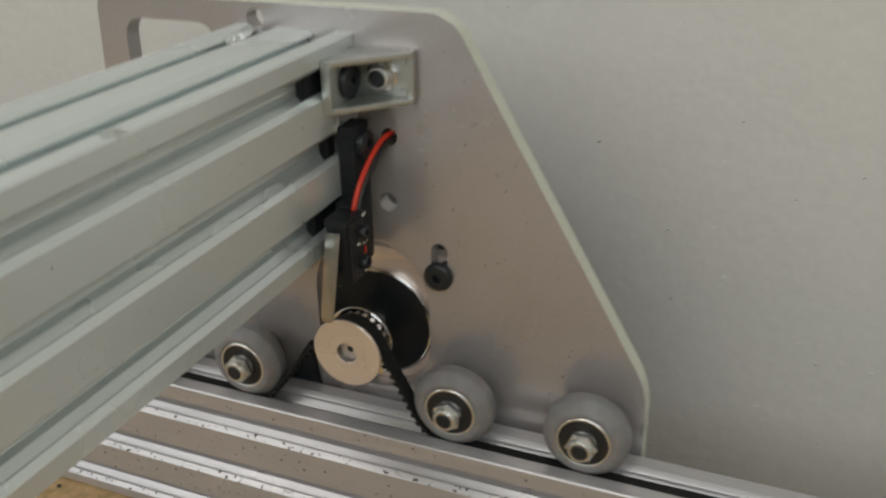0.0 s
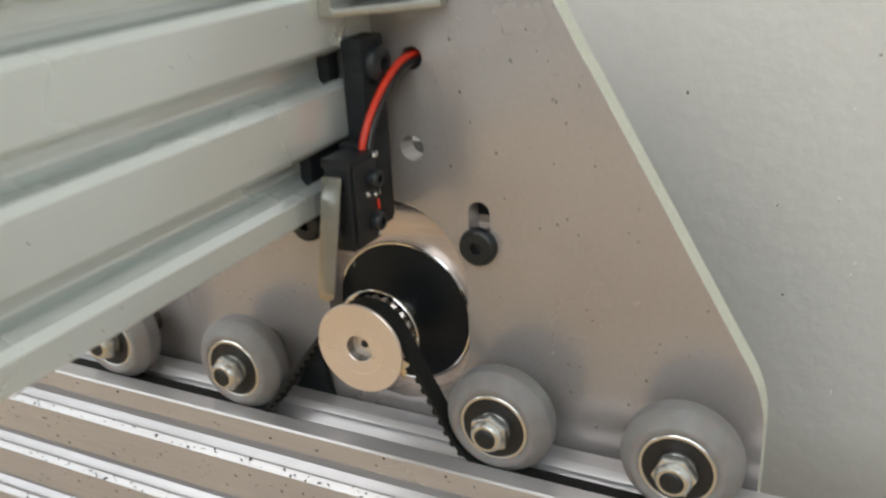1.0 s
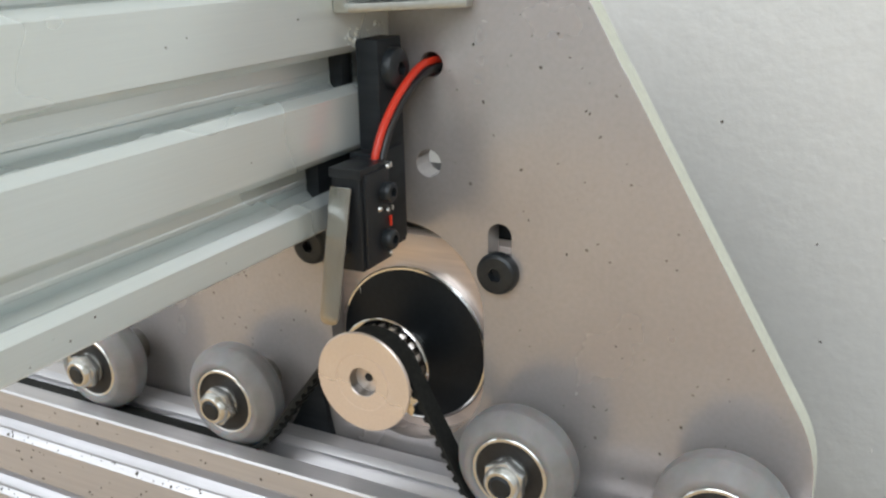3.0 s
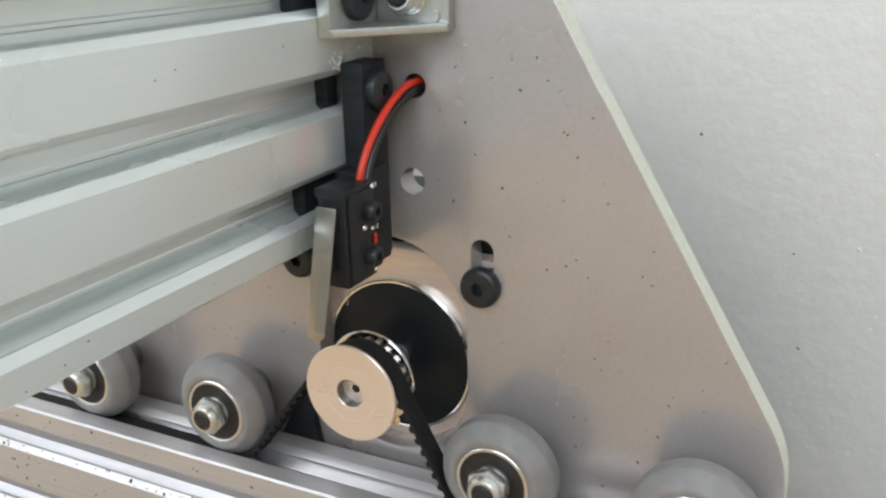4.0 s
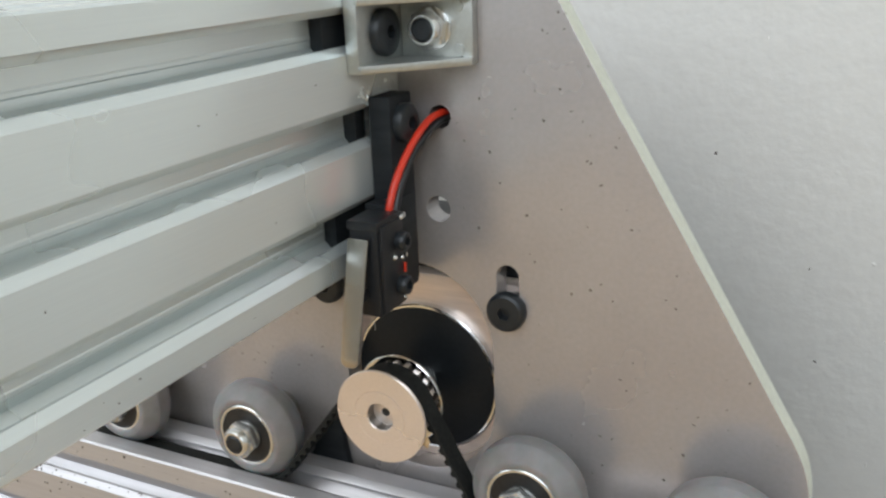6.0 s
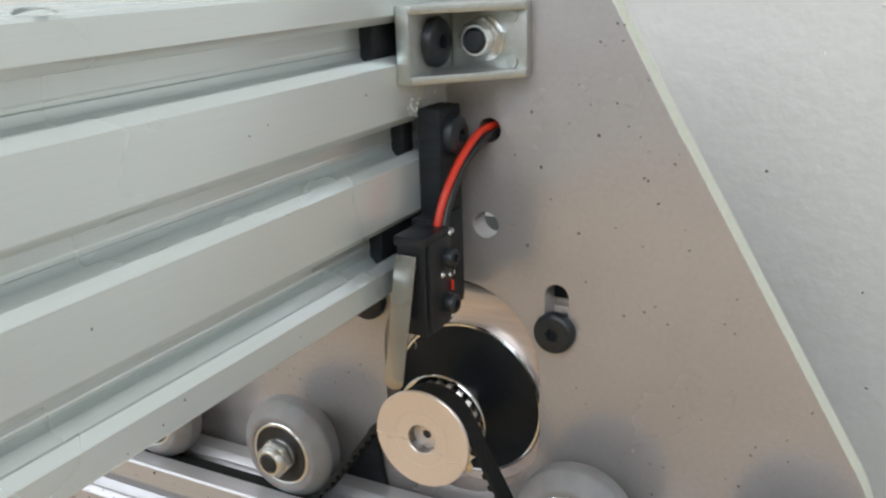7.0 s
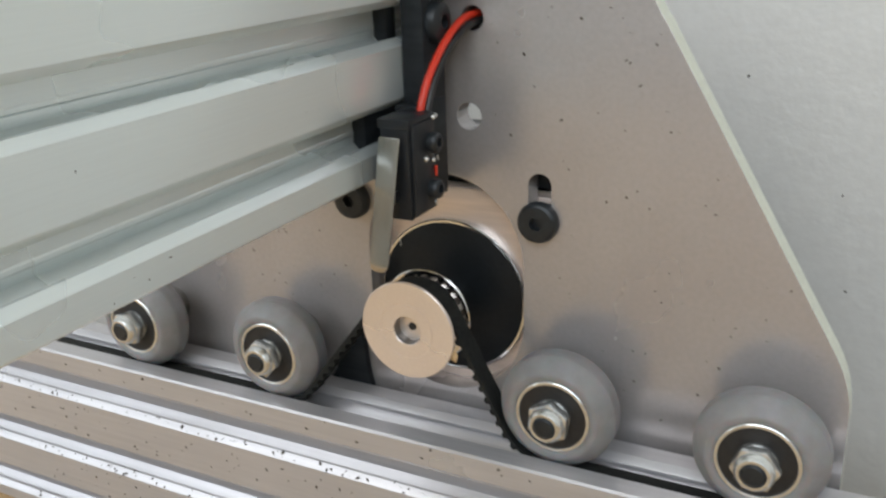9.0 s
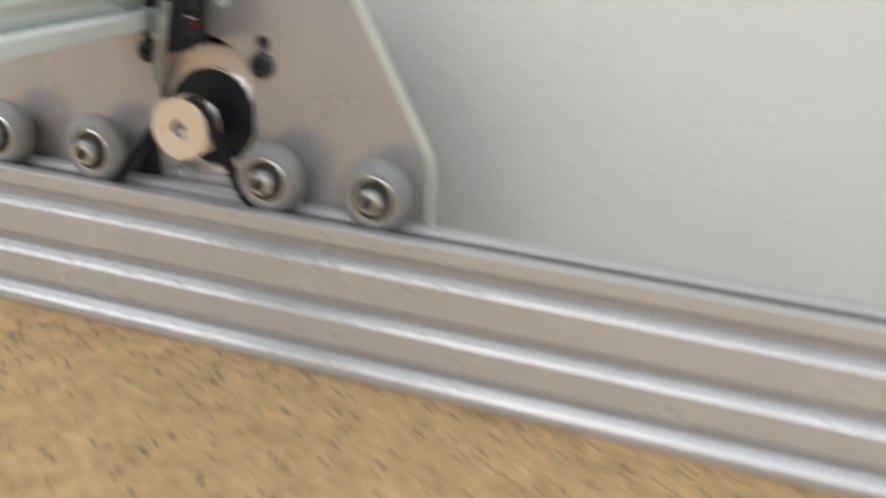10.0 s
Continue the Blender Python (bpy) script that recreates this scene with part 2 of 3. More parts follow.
def lock_nut(parent, flats, height, centre, turn, bolt_radius, out=0.3):
    """A self-locking nut facing -y with the bolt's dark tip in it."""
    r = flats / math.sqrt(3)
    low = height * 0.62
    body = prism([hexagon(r, turn)], low, 0.35, lambda u, v, w: (u, -w, v))
    crown = lathe([(-low + 0.05, flats * 0.485), (-low - 0.25, flats * 0.48), (-height * 0.86, flats * 0.45), (-height, flats * 0.38), (-height, bolt_radius + 0.15), (-height + 0.8, bolt_radius + 0.1)], 36)
    bm = join(body, crown)
    bmesh.ops.translate(bm, verts=bm.verts, vec=centre)
    nut = part("lock_nut", bm, STEEL, parent, "bright zinc-plated self-locking nut", 30)
    tip = lathe([(0, bolt_radius), (-height - out + 0.5, bolt_radius), (-height - out, bolt_radius - 0.5), (-height - out, 0)], 24, centre=centre)
    part("bolt_tip", tip, BLACK, nut, "dark bolt end")
    return nut


# ---- the room ----
def wall_piece(name, x0, x1, y0, y1, z0, z1, mat, label, category="wall"):
    ob = part(name, box(x0, x1, y0, y1, z0, z1, 0), mat)
    return tagged(ob, label, category, kind="structure")


WALL_Y = 88
wall_piece("wall_north", -3400, 1900, WALL_Y, WALL_Y + 120, -900, 3200, PLASTER, "off-white plastered wall with a fine uneven texture")
wall_piece("wall_west", -3520, -3400, -1800, WALL_Y, -900, 3200, PLASTER, "plain white plastered side wall")
wall_piece("wall_east", 1900, 2020, -1800, WALL_Y, -900, 3200, PLASTER, "plain white plastered side wall")
ceiling = wall_piece("ceiling", -3520, 2020, -1920, WALL_Y + 120, 3200, 3320, PLASTER, "plain white ceiling", "ceiling")
wall_piece("floor", -3520, 2020, -1920, WALL_Y + 120, -1020, -900, FLOORM, "pale plain floor", "floor")
wx0, wx1 = (WINDOW_X - WINDOW_W / 2) * 1000, (WINDOW_X + WINDOW_W / 2) * 1000
wz0, wz1 = (WINDOW_Z - WINDOW_H / 2) * 1000, (WINDOW_Z + WINDOW_H / 2) * 1000
south = prism([[(-3520, -900), (2020, -900), (2020, 3200), (-3520, 3200)], [(wx0, wz0), (wx1, wz0), (wx1, wz1), (wx0, wz1)]], 120, 0, lambda u, v, w: (u, -1920 + w, v))
tagged(part("wall_south", south, PLASTER), "plain white wall with a wide window opening", "wall", kind="structure")

# ---- work board under the machine ----
BOARD_Z = -86.5
board = tagged(part("work_board", box(-900, 900, -700, -1, BOARD_Z - 18, BOARD_Z, 0.8), BOARD), "sand-coloured fibreboard bed with dark swarf on it", "board")
for tx in (-800, 800):
    for ty in (-640, -60):
        tagged(part("board_leg", box(tx - 30, tx + 30, ty - 30, ty + 30, -900, BOARD_Z - 18, 1), BOARD), "plain square wooden leg under the board", "leg", "board legs")

# ---- long rail ----
RAIL_Y, RAIL_TOP = -12.2, -25.8
rail = part("slotted_rail", prism(slotted_profile(20, 60, [8.8, 28.2, 49.4]), 1500, 0, lambda u, v, w: (w - 700, RAIL_Y - 10 + u, RAIL_TOP - 60 + v)), RAIL, sharp=20)
tagged(rail, "silver slotted aluminium rail standing on the board", "rail")

# ---- gantry beam ----
beam = part("gantry_beam", prism(slotted_profile(40, 60), 900, 0, lambda u, v, w: (u - 42, -w - 0.05, v + 37.6)), BEAM, sharp=20)
tagged(beam, "pale satin aluminium slotted beam bolted to the plate", "beam")

# Upper two are sliding nuts; the lowest is added as the slot's dark shade.
for name_z, y0, y1 in ((87.6, -24.3, -6.0), (67.6, -14.6, -10.5), (47.6, -25, -3)):
    nut = part("slot_nut_or_shade", box(-9.0, -4.7, y0, y1, name_z - 5.0, name_z + 5.0, 0.5), PRINT)
    tagged(nut, "black block in a slot of the beam; the lowest stands in for shade", "nut", "slot nuts")

top_nut = part("slot_nut_or_shade", box(-36.5, -27.5, -9.0, -1.5, 91.6, 95.4, 0.5), PRINT)
tagged(top_nut, "black sliding nut under chips in the beam's top slot", "nut", "slot nuts")

# ---- side plate ----
PLATE_T = 6.0
outline = rounded([(-117, -62), (90.4, -62), (90.4, -3.9), (49.5, 67.0), (48.4, 68.6), (30.3, 101), (24, 104.6), (-94, 104.6), (-97, 55), (-117, -4)], [4, 4, 30, 0.4, 0.4, 9, 9, 6, 20, 20])
HOLE_R = 20.4
holes = [obround(-1.0, -2.5, 11.9, HOLE_R, 24), obround(23.4, 23.5, 31.6, 2.7), obround(-25.0, 23.5, 31.6, 2.7), circle(6.7, 46.0, 3.0, 24), circle(8.0, 67.2, 2.6, 24),
         rounded([(-85, 55), (-52, 55), (-50, 97.2), (-84, 97.2)], 7), circle(-35, 99.6, 3.0, 24)]
plate_bm = prism([outline] + holes, PLATE_T, 0.15, lambda u, v, w: (u, w, v))
plate_me = finish(plate_bm, 15)
side_plate = part("side_plate", plate_me, PLATE)
plate_me.materials.append(EDGE)
for p in plate_me.polygons:
    cx, cz = p.center.x / MM, p.center.z / MM
    if abs(p.normal.y) < 0.5 and (cx > 26 or cz > 101):
        p.material_index = 1
tagged(side_plate, "grey anodised aluminium side plate with a slanting edge", "plate")

# ---- motor ----
MX, MZ = -1.2, 0.0
motor = thing("stepper_motor", MX, PLATE_T, MZ, "square black stepper motor with a bare metal face behind the plate", "motor")
part("front_face", prism([rounded([(-28.2, -28.2), (28.2, -28.2), (28.2, 27.2), (-28.2, 27.2)], 5)], 5, 0.3, lambda u, v, w: (u, w + 0.05, v)), FACE, motor, "bare metal front face")
part("housing", prism([rounded([(-28, -28), (28, -28), (28, 28), (-28, 28)], 7)], 48, 0.5, lambda u, v, w: (u, w + 5.1, v)), MOTORBLACK, motor, "black motor housing")
# Added black box that gives the gap above the face its shade.
part("gap_shade_box", box(-14, 16, 5.2, 30, 27.0, 37, 0.8), MOTORBLACK, motor, "black box added to shade the gap above the face")
part("pilot_ring", lathe([(0.1, 19.7), (-1.7, 19.7), (-2.0, 19.4), (-2.0, 18.9), (-1.6, 18.9)], 72), CHROME, motor, "bright turned pilot ring")
part("front_disc", lathe([(-1.85, 19.1), (-1.95, 18.9), (-1.95, 0)], 72), MOTORBLACK, motor, "matt black front disc")
part("shaft", lathe([(-1.8, 3.2), (-20.4, 3.2), (-20.7, 2.9), (-20.7, 0)], 32), STEEL, motor, "steel shaft with a centre hole")
for bx, bz in ((23.4, 23.57), (-25.0, 23.57)):
    screw = thing("motor_screw", bx, 0, bz, "black socket screw with a washer-wide head in the plate slot", "screw", "motor screws")
    socket_head(screw, 4.7, 2.6, "-y", (0, 0, 0), 0.15, BLACK, 1.6)
    part("shank", lathe([(-0.2, 2.3), (11, 2.3), (11, 0)], 20), BLACK, screw)
    # Black block added behind the plate so the slot looks dark.
    part("slot_backing_block", box(-5, 5, 6.6, 11.0, 5.5, 12.5, 0.5), BLACK, screw, "black block added behind the slot")

# ---- pulley ----
PULLEY_Y = -18.0
pulley = thing("belt_pulley", MX - 0.4, PULLEY_Y, MZ, "pale aluminium toothed belt pulley on the motor shaft", "pulley")
part("front_flange", lathe([(0.9, 10.0), (1.0, 11.5), (0.75, 11.75), (0.2, 11.75), (0, 11.55), (0, 6.75), (0.12, 6.7), (0.12, 6.5), (0, 6.45), (0, 3.55), (0.2, 3.35)], 72), ALU, pulley, "flat turned front flange", 25)
# Bore shade is put into the colour: darker wall metal here.
part("bore_wall", lathe([(0.2, 3.35), (2.7, 3.3)], 40), DARKSTEEL, pulley, "bore wall with its shade put into a darker metal")
part("bore_plug", lathe([(2.6, 3.28), (2.6, 1.15), (2.9, 0.95)], 32), ALU, pulley, "shaft end with a centre hole")
# Black disc stands in for the shade inside the centre hole.
part("centre_hole_shade", lathe([(2.8, 1.0), (2.8, 0)], 24), BLACK, pulley, "black disc standing in for the shaded centre hole")
part("rear_flange", lathe([(9.3, 8.6), (9.3, 11.2), (9.5, 11.4), (10.0, 11.4), (10.2, 11.2), (10.2, 3.3)], 72), CHROME, pulley, "thin bright rear flange", 25)
N_TEETH = 20
ring = []
for i in range(N_TEETH):
    w = 360 / N_TEETH * i
    ring += arc(0, 0, 9.6, w, w + 8, 2) + arc(0, 0, 8.0, w + 9.5, w + 16.5, 3)
part("toothed_drum", prism([ring, circle(0, 0, 3.4, 32)], 8.3, 0.0, lambda u, v, w: (u, w + 0.95, v)), ALU, pulley, "toothed aluminium drum", 25)

# ---- wheels ----
WHEEL_Y, WHEEL_Z = -11.8, -14.8
WHEEL_XS = (-88.8, -43.3, 32.8, 75.4)


def rolling_wheel():
    w = thing("rolling_wheel", WHEEL_XS[0], WHEEL_Y, WHEEL_Z, "grey plastic rolling wheel with a bearing and a bright nut", "wheel", "rolling wheels")
    half = [(-4.7, 8.45), (-5.15, 8.75), (-5.25, 9.0), (-5.25, 9.9), (-5.15, 10.2), (-4.95, 10.45), (-4.5, 11.0), (-3.7, 11.85), (-3.0, 12.5),
            (-2.5, 12.92), (-2.42, 12.82), (-2.25, 12.86), (-2.15, 13.1), (-1.8, 13.25), (-0.9, 13.3), (-0.2, 13.26)]
    prof = half + [(-a, r) for a, r in reversed(half)]
    part("rim", lathe(prof, 72), WHEEL, w, "frosted grey plastic rim with fine turned grooves", 55)
    part("outer_race", lathe([(-3.5, 7.6), (-4.9, 7.6), (-5.05, 7.7), (-5.05, 8.25), (-4.9, 8.45), (4.9, 8.45)], 56), STEEL, w, "bright bearing ring", 30)
    part("seal", lathe([(-4.5, 7.65), (-4.65, 7.5), (-4.65, 4.3), (-4.5, 4.1)], 48), SEAL, w, "black bearing seal")
    part("inner_race", lathe([(-4.3, 4.15), (-5.1, 4.1), (-5.15, 3.9), (-5.15, 2.5), (5.1, 2.5)], 40), STEEL, w)
    part("spacer", lathe([(5.1, 2.6), (5.1, 5.0), (11.7, 5.0), (11.7, 2.6)], 32), DARKSTEEL, w, "round dark spacer")
    part("thin_washer", lathe([(-5.1, 3.9), (-5.6, 3.9), (-5.7, 3.7), (-5.7, 2.5)], 32), STEEL, w)
    lock_nut(w, 8.4, 4.2, (0, -5.7, 0), 12, 2.45)
    return w


wheel = rolling_wheel()
for i, x in enumerate(WHEEL_XS[1:]):
    copy_thing(wheel, pose(x * MM, WHEEL_Y * MM, WHEEL_Z * MM, 0, (25, -14, 8)[i], 0))

# ---- belt ----
BELT_Y, BELT_W = -13.0, 5.2


def belt_line():
    """Back line of the belt: along the rail, under a wheel, over the pulley, under the other wheel, along the rail."""
    px, pz, pr, wr = MX - 0.4, MZ, 10.5, 13.3
    xr, xl, wz = WHEEL_XS[2], WHEEL_XS[1], WHEEL_Z

    def crossing(dx, dz):
        d, base = math.hypot(dx, dz), math.atan2(dz, dx)
        return base, math.acos((pr + wr) / d)
    b, a = crossing(xr - px, wz - pz)
    right = b + a
    b2, a2 = crossing(xl - px, wz - pz)
    left = b2 - a2
    pts = [(-700, wz - wr), (xl - 30, wz - wr)]
    a0, a1 = -math.pi / 2, (left + math.pi + math.pi) % (2 * math.pi) - math.pi
    for k in range(13):
        w = a0 + (a1 - a0) * k / 12
        pts.append((xl + wr * math.cos(w), wz + wr * math.sin(w)))
    l0, r0 = left % (2 * math.pi), right
    for k in range(25):
        w = l0 + (r0 - l0) * k / 24
        pts.append((px + pr * math.cos(w), pz + pr * math.sin(w)))
    s = (right + math.pi) % (2 * math.pi) - 2 * math.pi
    for k in range(13):
        w = s + (-math.pi / 2 - s) * k / 12
        pts.append((xr + wr * math.cos(w), wz + wr * math.sin(w)))
    pts += [(xr + 30, wz - wr), (800, wz - wr)]
    return pts


def belt():
    line = [Vector((x, 0, z)) for x, z in belt_line()]
    top = thing("drive_belt", 0, BELT_Y, 0, "black toothed rubber belt from the pulley into the rail slot", "belt")
    bm = bmesh.new()
    rings = []
    for i, p in enumerate(line):
        t = (line[min(i + 1, len(line) - 1)] - line[max(i - 1, 0)]).normalized()
        n = Vector((t.z, 0, -t.x))
        rings.append([bm.verts.new(p + n * d + Vector((0, s * BELT_W / 2, 0))) for d, s in ((0, -1), (0, 1), (0.8, 1), (0.8, -1))])
    for a, b in zip(rings, rings[1:]):
        for k in range(4):
            bm.faces.new((a[k], a[(k + 1) % 4], b[(k + 1) % 4], b[k]))
    part("belt_band", bm, RUBBER, top, "smooth belt back", 40)
    teeth, along, nxt = bmesh.new(), 0.0, 0.0
    for a, b in zip(line, line[1:]):
        seg = (b - a).length
        t = (b - a).normalized()
        n = Vector((t.z, 0, -t.x))
        while nxt < along + seg:
            p = a + t * (nxt - along)
            if -75 < p.x < 62:
                vs = []
                for s in (-1, 1):
                    for u, d in ((-0.95, 0.75), (-0.5, 1.6), (0.5, 1.6), (0.95, 0.75)):
                        vs.append(teeth.verts.new(p + t * u + n * d + Vector((0, s * BELT_W / 2, 0))))
                for f in ((0, 1, 2, 3), (7, 6, 5, 4), (0, 4, 5, 1), (1, 5, 6, 2), (2, 6, 7, 3)):
                    teeth.faces.new([vs[k] for k in f])
            nxt += 2.96
        along += seg
    tagged(part("belt_teeth", teeth, RUBBER, top, "rounded belt teeth", 30), kind="stuff")


belt()


# Flat black piece added to make the plate dark left of the pulley.
guard = part("belt_side_block", prism([rounded([(-36, -29.5), (-22, -28.5), (-23.3, -22), (-24, -14), (-24.8, -9), (-27.6, -13.5)], 0.8, 4)], 2.0, 0.2, lambda u, v, w: (u, -0.05 - w, v)), PRINT)
tagged(guard, "flat black piece added on the plate behind the belt", "guard")


# ---- corner bracket between beam and plate ----
def corner_bracket():
    z0, z1 = 79.0, 94.0
    g = thing("corner_bracket", -2, 0, z0, "cast aluminium corner bracket joining beam and plate", "bracket")
    H = z1 - z0
    part("beam_leg", box(0.05, 3.0, -20.5, -0.05, 0, H, 0.35), CAST, g)
    part("plate_leg", box(3.0, 19.8, -2.6, -0.05, 0, H, 0.35), CAST, g)
    for a in (0.0, H - 1.7):
        tri = [(2.6, -2.2), (19.8, -2.2), (19.8, -3.4), (3.4, -20.5), (2.6, -20.5)]
        part("side_web", prism([tri], 1.7, 0.3, lambda u, v, w, a=a: (u, v, w + a)), CAST, g, "thin triangular cast web")
    for zz in (3.0, H - 3.0):
        part("cast_pip", lathe([(0, 1.3), (-0.5, 1.2), (-0.6, 0)], 20, centre=(16.6, -2.6, zz)), CAST, g, "round cast mark")
    socket_head(g, 5.0, 2.2, "+x", (3.0, -11.0, H / 2), 0.2, BLACK, 1.6, "beam_screw", "black screw head")
    lock_nut(g, 8.0, 4.6, (10.4, -2.6, H / 2), 18, 2.45)
    part("washer", lathe([(0, 4.6), (-0.5, 4.6), (-0.6, 4.4), (-0.6, 2.6)], 32, centre=(10.4, -2.6, H / 2)), STEEL, g)


corner_bracket()

# ---- limit switch on its printed bracket ----
holder = thing("switch_holder", -2, -13.5, 30, "black printed bracket screwed to the beam's slot", "bracket")
part("upright", box(0.05, 5.2, 0, 9.6, 0.5, 43.4, 0.5), PRINT, holder, "printed black upright")
part("lower_block", box(0.3, 5.8, -4.6, 8.0, 0, 21.5, 0.5), PRINT, holder, "printed black foot")
socket_head(holder, 4.3, 2.2, "+x", (5.2, 5.2, 37.3), 0.3, BLACK, 1.6, "mounting_screw", "black button-head screw")
switch = thing("limit_switch", 0, -28.5, 30.5, "black micro switch with a long bare metal lever", "switch")
part("housing", box(0.8, 7.2, 0, 10.2, 0, 20, 0.4), SWITCH, switch, "glossy black switch housing")
part("cover", box(7.2, 8.0, 0.8, 9.6, 0.6, 19.4, 0.25), SWITCH, switch)
part("top_cap", box(0.4, 7.6, -0.4, 9.5, 18.6, 20.6, 0.4), SWITCH, switch)
for zz in (14.6, 4.9):
    socket_head(switch, 2.1, 2.0, "+x", (8.0, 7.6, zz), 0.1, BLACK, 1.05, "fixing_screw", "small black cap screw")
for zz, yy in ((19.0, 9.9), (10.2, 9.9)):
    part("terminal", box(6.6, 8.3, yy, yy + 0.5, zz, zz + 1.1, 0.1), STEEL, switch, "small tinned terminal")
for yy, zz, rr in ((8.9, 19.4, 0.6), (5.4, 11.6, 0.65), (8.4, 10.7, 0.5), (8.8, 1.6, 0.45)):
    part("solder_joint", lathe([(-rr * 0.7, 0), (-rr * 0.5, rr * 0.7), (0, rr), (rr * 0.5, rr * 0.75), (rr, 0)], 12, "x", (8.1, yy, zz)), STEEL, switch, "small bright solder joint")
part("wire_tail", box(8.05, 8.5, 8.8, 9.4, 7.2, 9.4, 0.15), REDWIRE, switch, "short red wire end")
lever_bm = prism([rounded([(-2.35, 0), (2.35, 0), (0.9, -26.5), (-3.3, -26.5)], [0.3, 0.3, 1.9, 1.9])], 0.5, 0.1, lambda u, v, w: (u + 3.7, -1.0 - w + v * 0.19, v + 17.2))
part("lever", lever_bm, LEVER, switch, "bare spring-steel lever")
part("plunger", box(2.8, 4.6, -3.0, 0.2, 4.0, 6.0, 0.3), SWITCH, switch)

# ---- wires ----
red = part("red_wire", tube([(8.4, 8, 67.6), (7.9, 1.0, 67.9), (7.2, -4.0, 67.0), (6.4, -10.5, 63.0), (5.7, -16.0, 57.5), (5.3, -19.0, 52.5), (5.2, -19.6, 50.0)], 0.82), REDWIRE)
tagged(red, "bright red insulated wire from the plate hole to the switch", "wire", "switch wires")
blk = part("black_wire", tube([(8.9, 8, 66.2), (8.6, 1.0, 66.5), (8.0, -4.0, 65.4), (6.9, -10.0, 61.7), (6.3, -15.2, 56.2), (6.0, -18.0, 51.0), (5.9, -18.8, 48.0)], 0.8), BLACKWIRE)
tagged(blk, "black insulated wire from the plate hole to the switch", "wire", "switch wires")


# Black tube added behind the wire hole to make its inside dark.
sleeve = part("hole_backing_tube", lathe([(0, 1.0), (0, 3.4), (14, 3.4), (14, 1.0)], 24, centre=(8.3, 6.05, 66.9)), RUBBER)
tagged(sleeve, "black tube added round the wires behind the plate hole", "sleeve")


# ---- loose swarf and specks ----
def flakes(name, count, place, size, label, mat, seed, category="swarf"):
    rng = random.Random(seed)
    bm = bmesh.new()
    for _ in range(count):
        p, n = place(rng)
        n = Vector(n).normalized()
        u = n.orthogonal().normalized()
        u = (Matrix.Rotation(rng.uniform(0, 6.28), 3, n) @ u)
        v = n.cross(u)
        L = size * rng.uniform(0.3, 1.5)
        W = L * rng.uniform(0.35, 0.9)
        c = [Vector(p) + u * a * L + v * b * W for a, b in ((-0.5, -0.3), (0.1, -0.5), (0.5, 0.1), (0.0, 0.5), (-0.45, 0.35))]
        base = [bm.verts.new(q) for q in c]
        tip = bm.verts.new(Vector(p) + n * size * rng.uniform(0.15, 0.4))
        for i in range(5):
            bm.faces.new((base[i], base[(i + 1) % 5], tip))
    ob = part(name, bm, mat, sharp=10)
    return tagged(ob, label, category, kind="stuff")


def on_rail_face(rng):
    band = rng.choice((-28.5, -47.0, -47.0, -67.3, -67.3))
    return (rng.uniform(-140, 130), RAIL_Y - 10, band + rng.uniform(-4.7, 4.7) * (0.4 if band == -28.5 else 1)), (0, -1, 0)


def on_rail_chamfer(rng):
    k, d = rng.choice((10.6, 31.8, 51.2)), rng.uniform(0.15, 1.45)
    return (rng.uniform(-140, 120), RAIL_Y - 10 + d, RAIL_TOP - k - 4.6 + d), (0, -1, 1)


def on_plate(rng):
    while True:
        x, z = rng.uniform(-60, 88), rng.uniform(-20, 98)
        if x < -24 and z < 26 or x > 12 and z < 100 - (x - 31) * 1.72 and (x > 23 or z > 36) and math.hypot(x - 23.4, z - 26) > 8 and not (x < 19 and z > 76):
            return (x, 0, z), (0, -1, 0)


def on_wall(rng):
    return (rng.uniform(-20, 240), WALL_Y, rng.uniform(-150, 120)), (0, -1, 0)


def on_board(rng):
    return (rng.uniform(-220, 260), -24 - 170 * rng.random() ** 1.3, BOARD_Z), (0, 0, 1)


def on_beam(rng):
    z = rng.choice((77.6, 57.6, 40)) + rng.uniform(-4, 4) * 0.5
    return (-2, -rng.uniform(20, 140), z), (1, 0, 0)


flakes("rail_swarf", 230, on_rail_face, 0.8, "dark specks of swarf stuck on the rail", CHIP, 3)
flakes("rail_groove_swarf", 320, on_rail_chamfer, 0.9, "dark specks of swarf lying in the rail grooves", CHIP, 4)
flakes("plate_specks", 120, on_plate, 0.6, "small dark specks on the side plate", CHIP, 5)
flakes("wall_specks", 55, on_wall, 0.85, "small dark specks on the wall", CHIP, 6)
def in_top_slot(rng):
    return (-32 + rng.uniform(-2.6, 2.6), -rng.uniform(2, 20), 96.4 + rng.uniform(0, 0.9)), (rng.uniform(-1, 1), -1, 1.5)


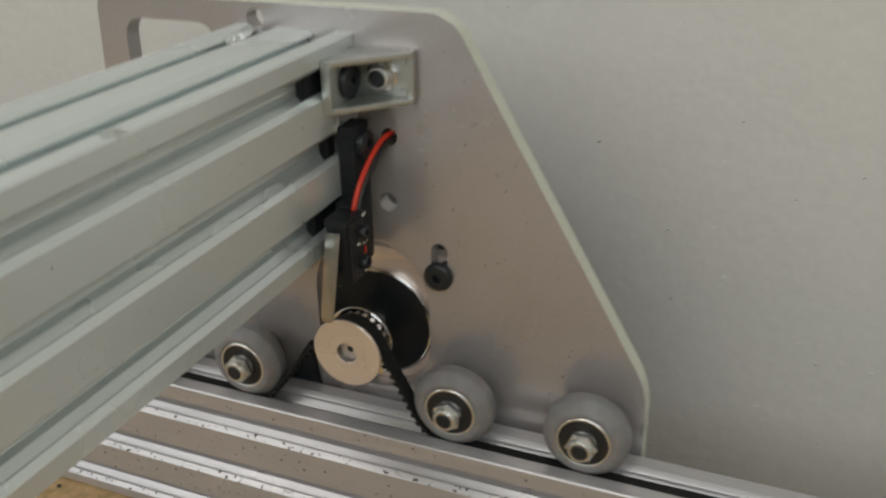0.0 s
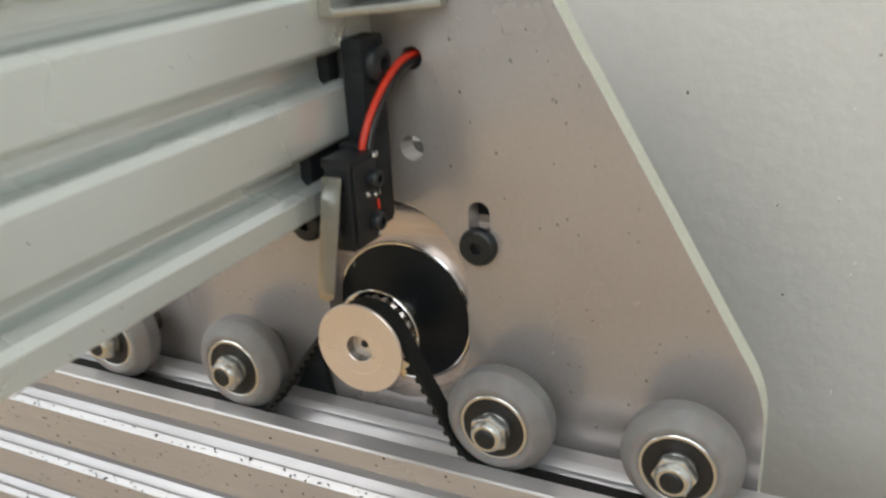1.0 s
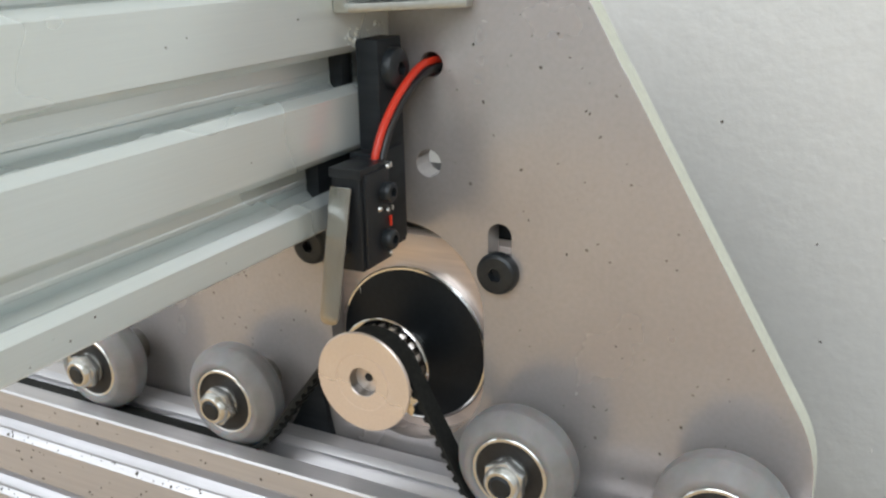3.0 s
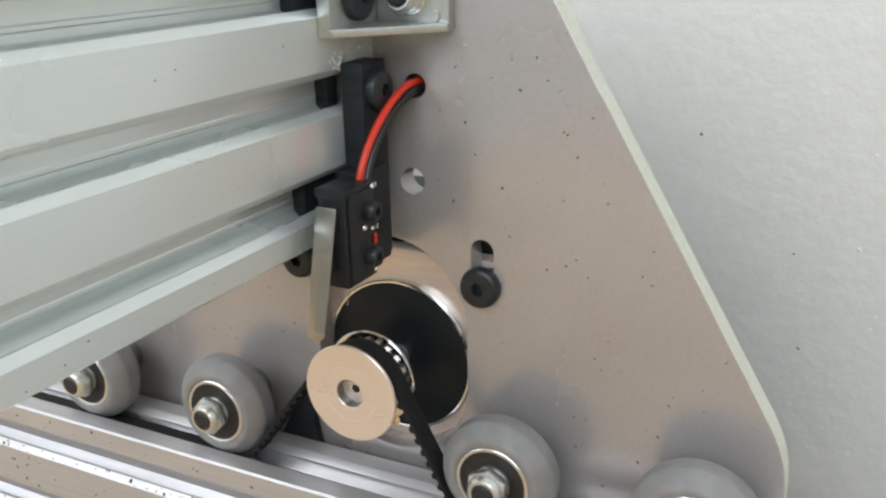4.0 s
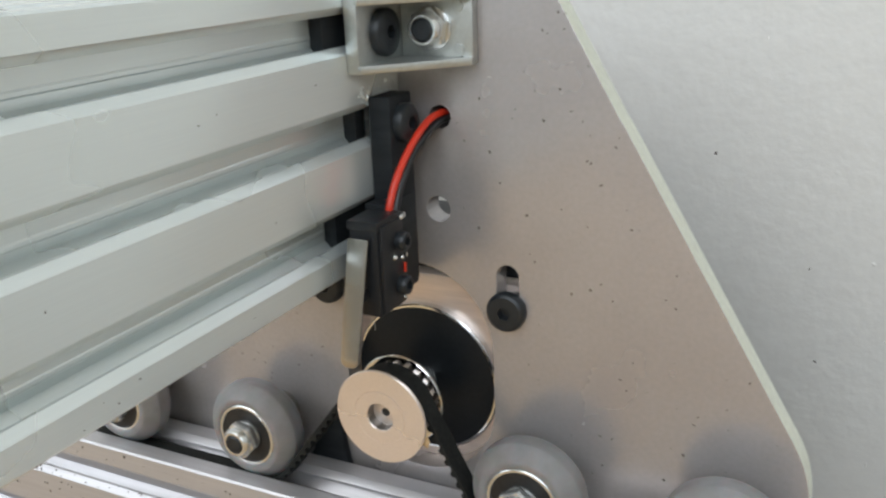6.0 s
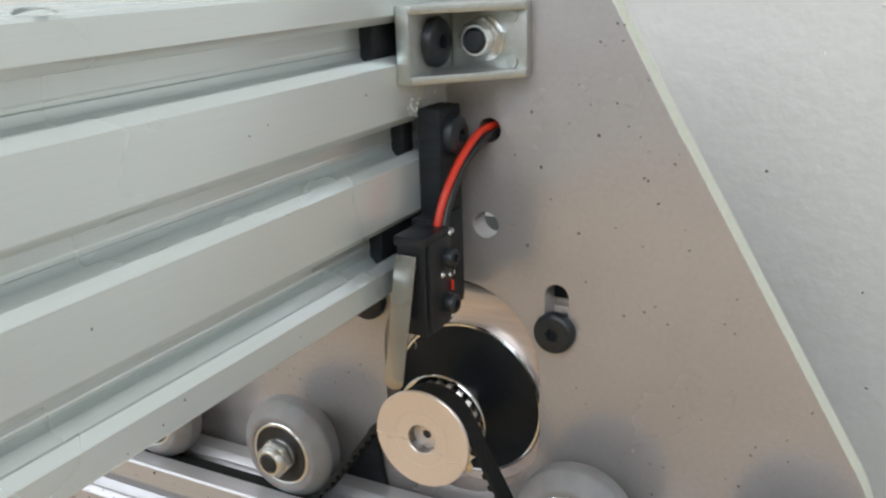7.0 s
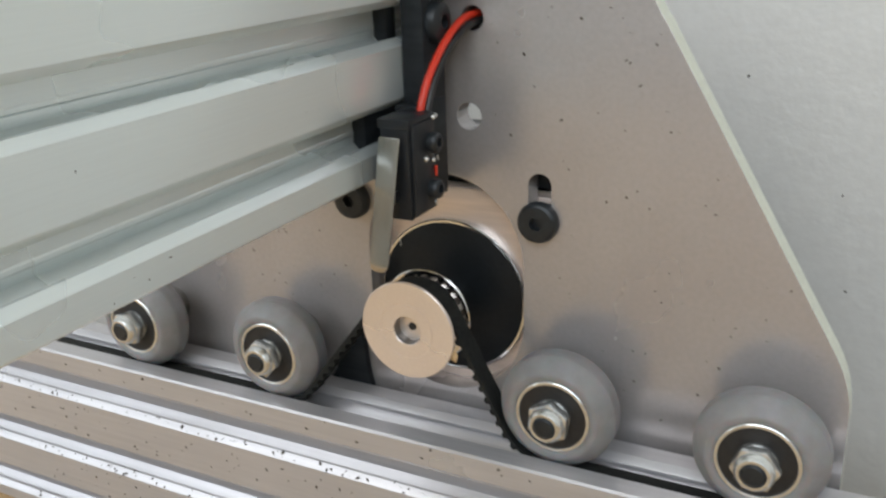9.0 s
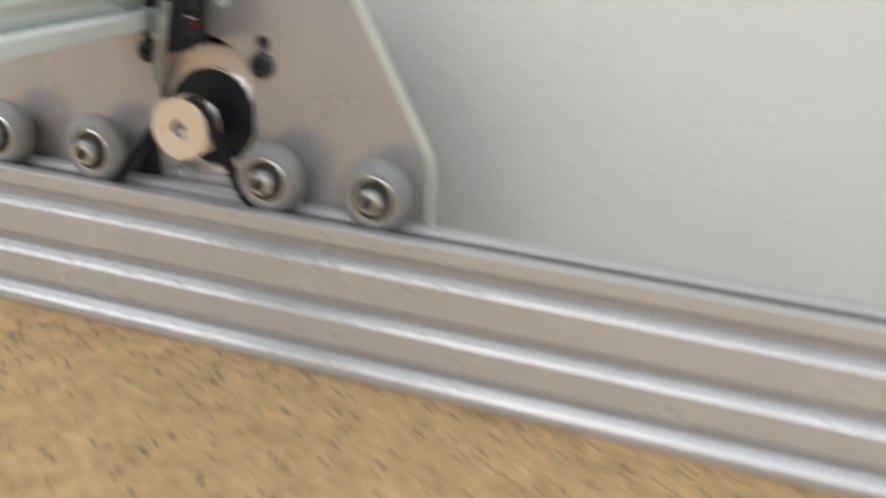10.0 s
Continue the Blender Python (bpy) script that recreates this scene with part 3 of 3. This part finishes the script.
flakes("wall_crumbs", 70, on_wall, 1.3, "pale raised crumbs in the wall plaster", PLASTER, 9, "plaster")
flakes("slot_chips", 60, in_top_slot, 1.5, "bright metal chips heaped in the beam slot", STEEL, 10)
def under_bracket(rng):
    return (-1.97, -rng.uniform(1, 17), 74.5 + rng.gauss(0, 1.3)), (1, 0, 0)


flakes("beam_scuffs", 26, under_bracket, 1.2, "pale scuffs and burrs on the beam under the bracket", BEAM, 12, "scuff")
flakes("board_swarf", 1300, on_board, 2.0, "dark swarf scattered over the board", CHIP, 7)
flakes("beam_specks", 12, on_beam, 0.4, "small grey specks on the beam", CHIP, 8)


def curl():
    """A curled shaving lying on the beam."""
    bm = bmesh.new()
    rows = []
    for i in range(15):
        t = i / 14
        p = Vector((-7.0 + 6.0 * t, -99.6 + 1.4 * t, 97.7 + 0.55 * math.sin(math.pi * t) + 0.2 * t))
        w = 1.3 * math.sin(math.pi * min(max(t, 0.08), 0.9))
        rows.append([bm.verts.new(p + Vector((0, -w, 0.25))), bm.verts.new(p + Vector((0, w, 0))), bm.verts.new(p + Vector((0, w, 0.15))), bm.verts.new(p + Vector((0, -w, 0.4)))])
    for a, b in zip(rows, rows[1:]):
        for k in range(4):
            bm.faces.new((a[k], a[(k + 1) % 4], b[(k + 1) % 4], b[k]))
    bm.faces.new(rows[0]), bm.faces.new(rows[-1][::-1])
    tagged(part("metal_shaving", bm, CAST), "curled grey metal shaving lying on the beam", "shaving")


curl()

chip = flakes("wood_chip", 1, lambda rng: ((9.2, -16.2, -5.2), (0.3, -1, 0.2)), 2.6, "tiny pale wood chip caught between pulley and belt", BOARD, 21, "wood chip")
del chip["kind"]
for k, (fx, fz, fl, fa) in enumerate(((-14.5, 17.5, 4.5, 70), (-16.5, 18.5, 3.0, 40), (-12.5, 13.0, 3.5, 100))):
    a = radians(fa)
    pts = [(fx + fl * t * math.cos(a) + 0.5 * math.sin(4 * t), -0.15 - 0.3 * math.sin(3 * t), fz + fl * t * math.sin(a)) for t in (0, 0.3, 0.6, 1.0)]
    tagged(part("pale_fibre", tube(pts, 0.07, 6, 4), PLASTER), "thin pale fibre clinging to the plate", "fibre", "fibres on the plate")
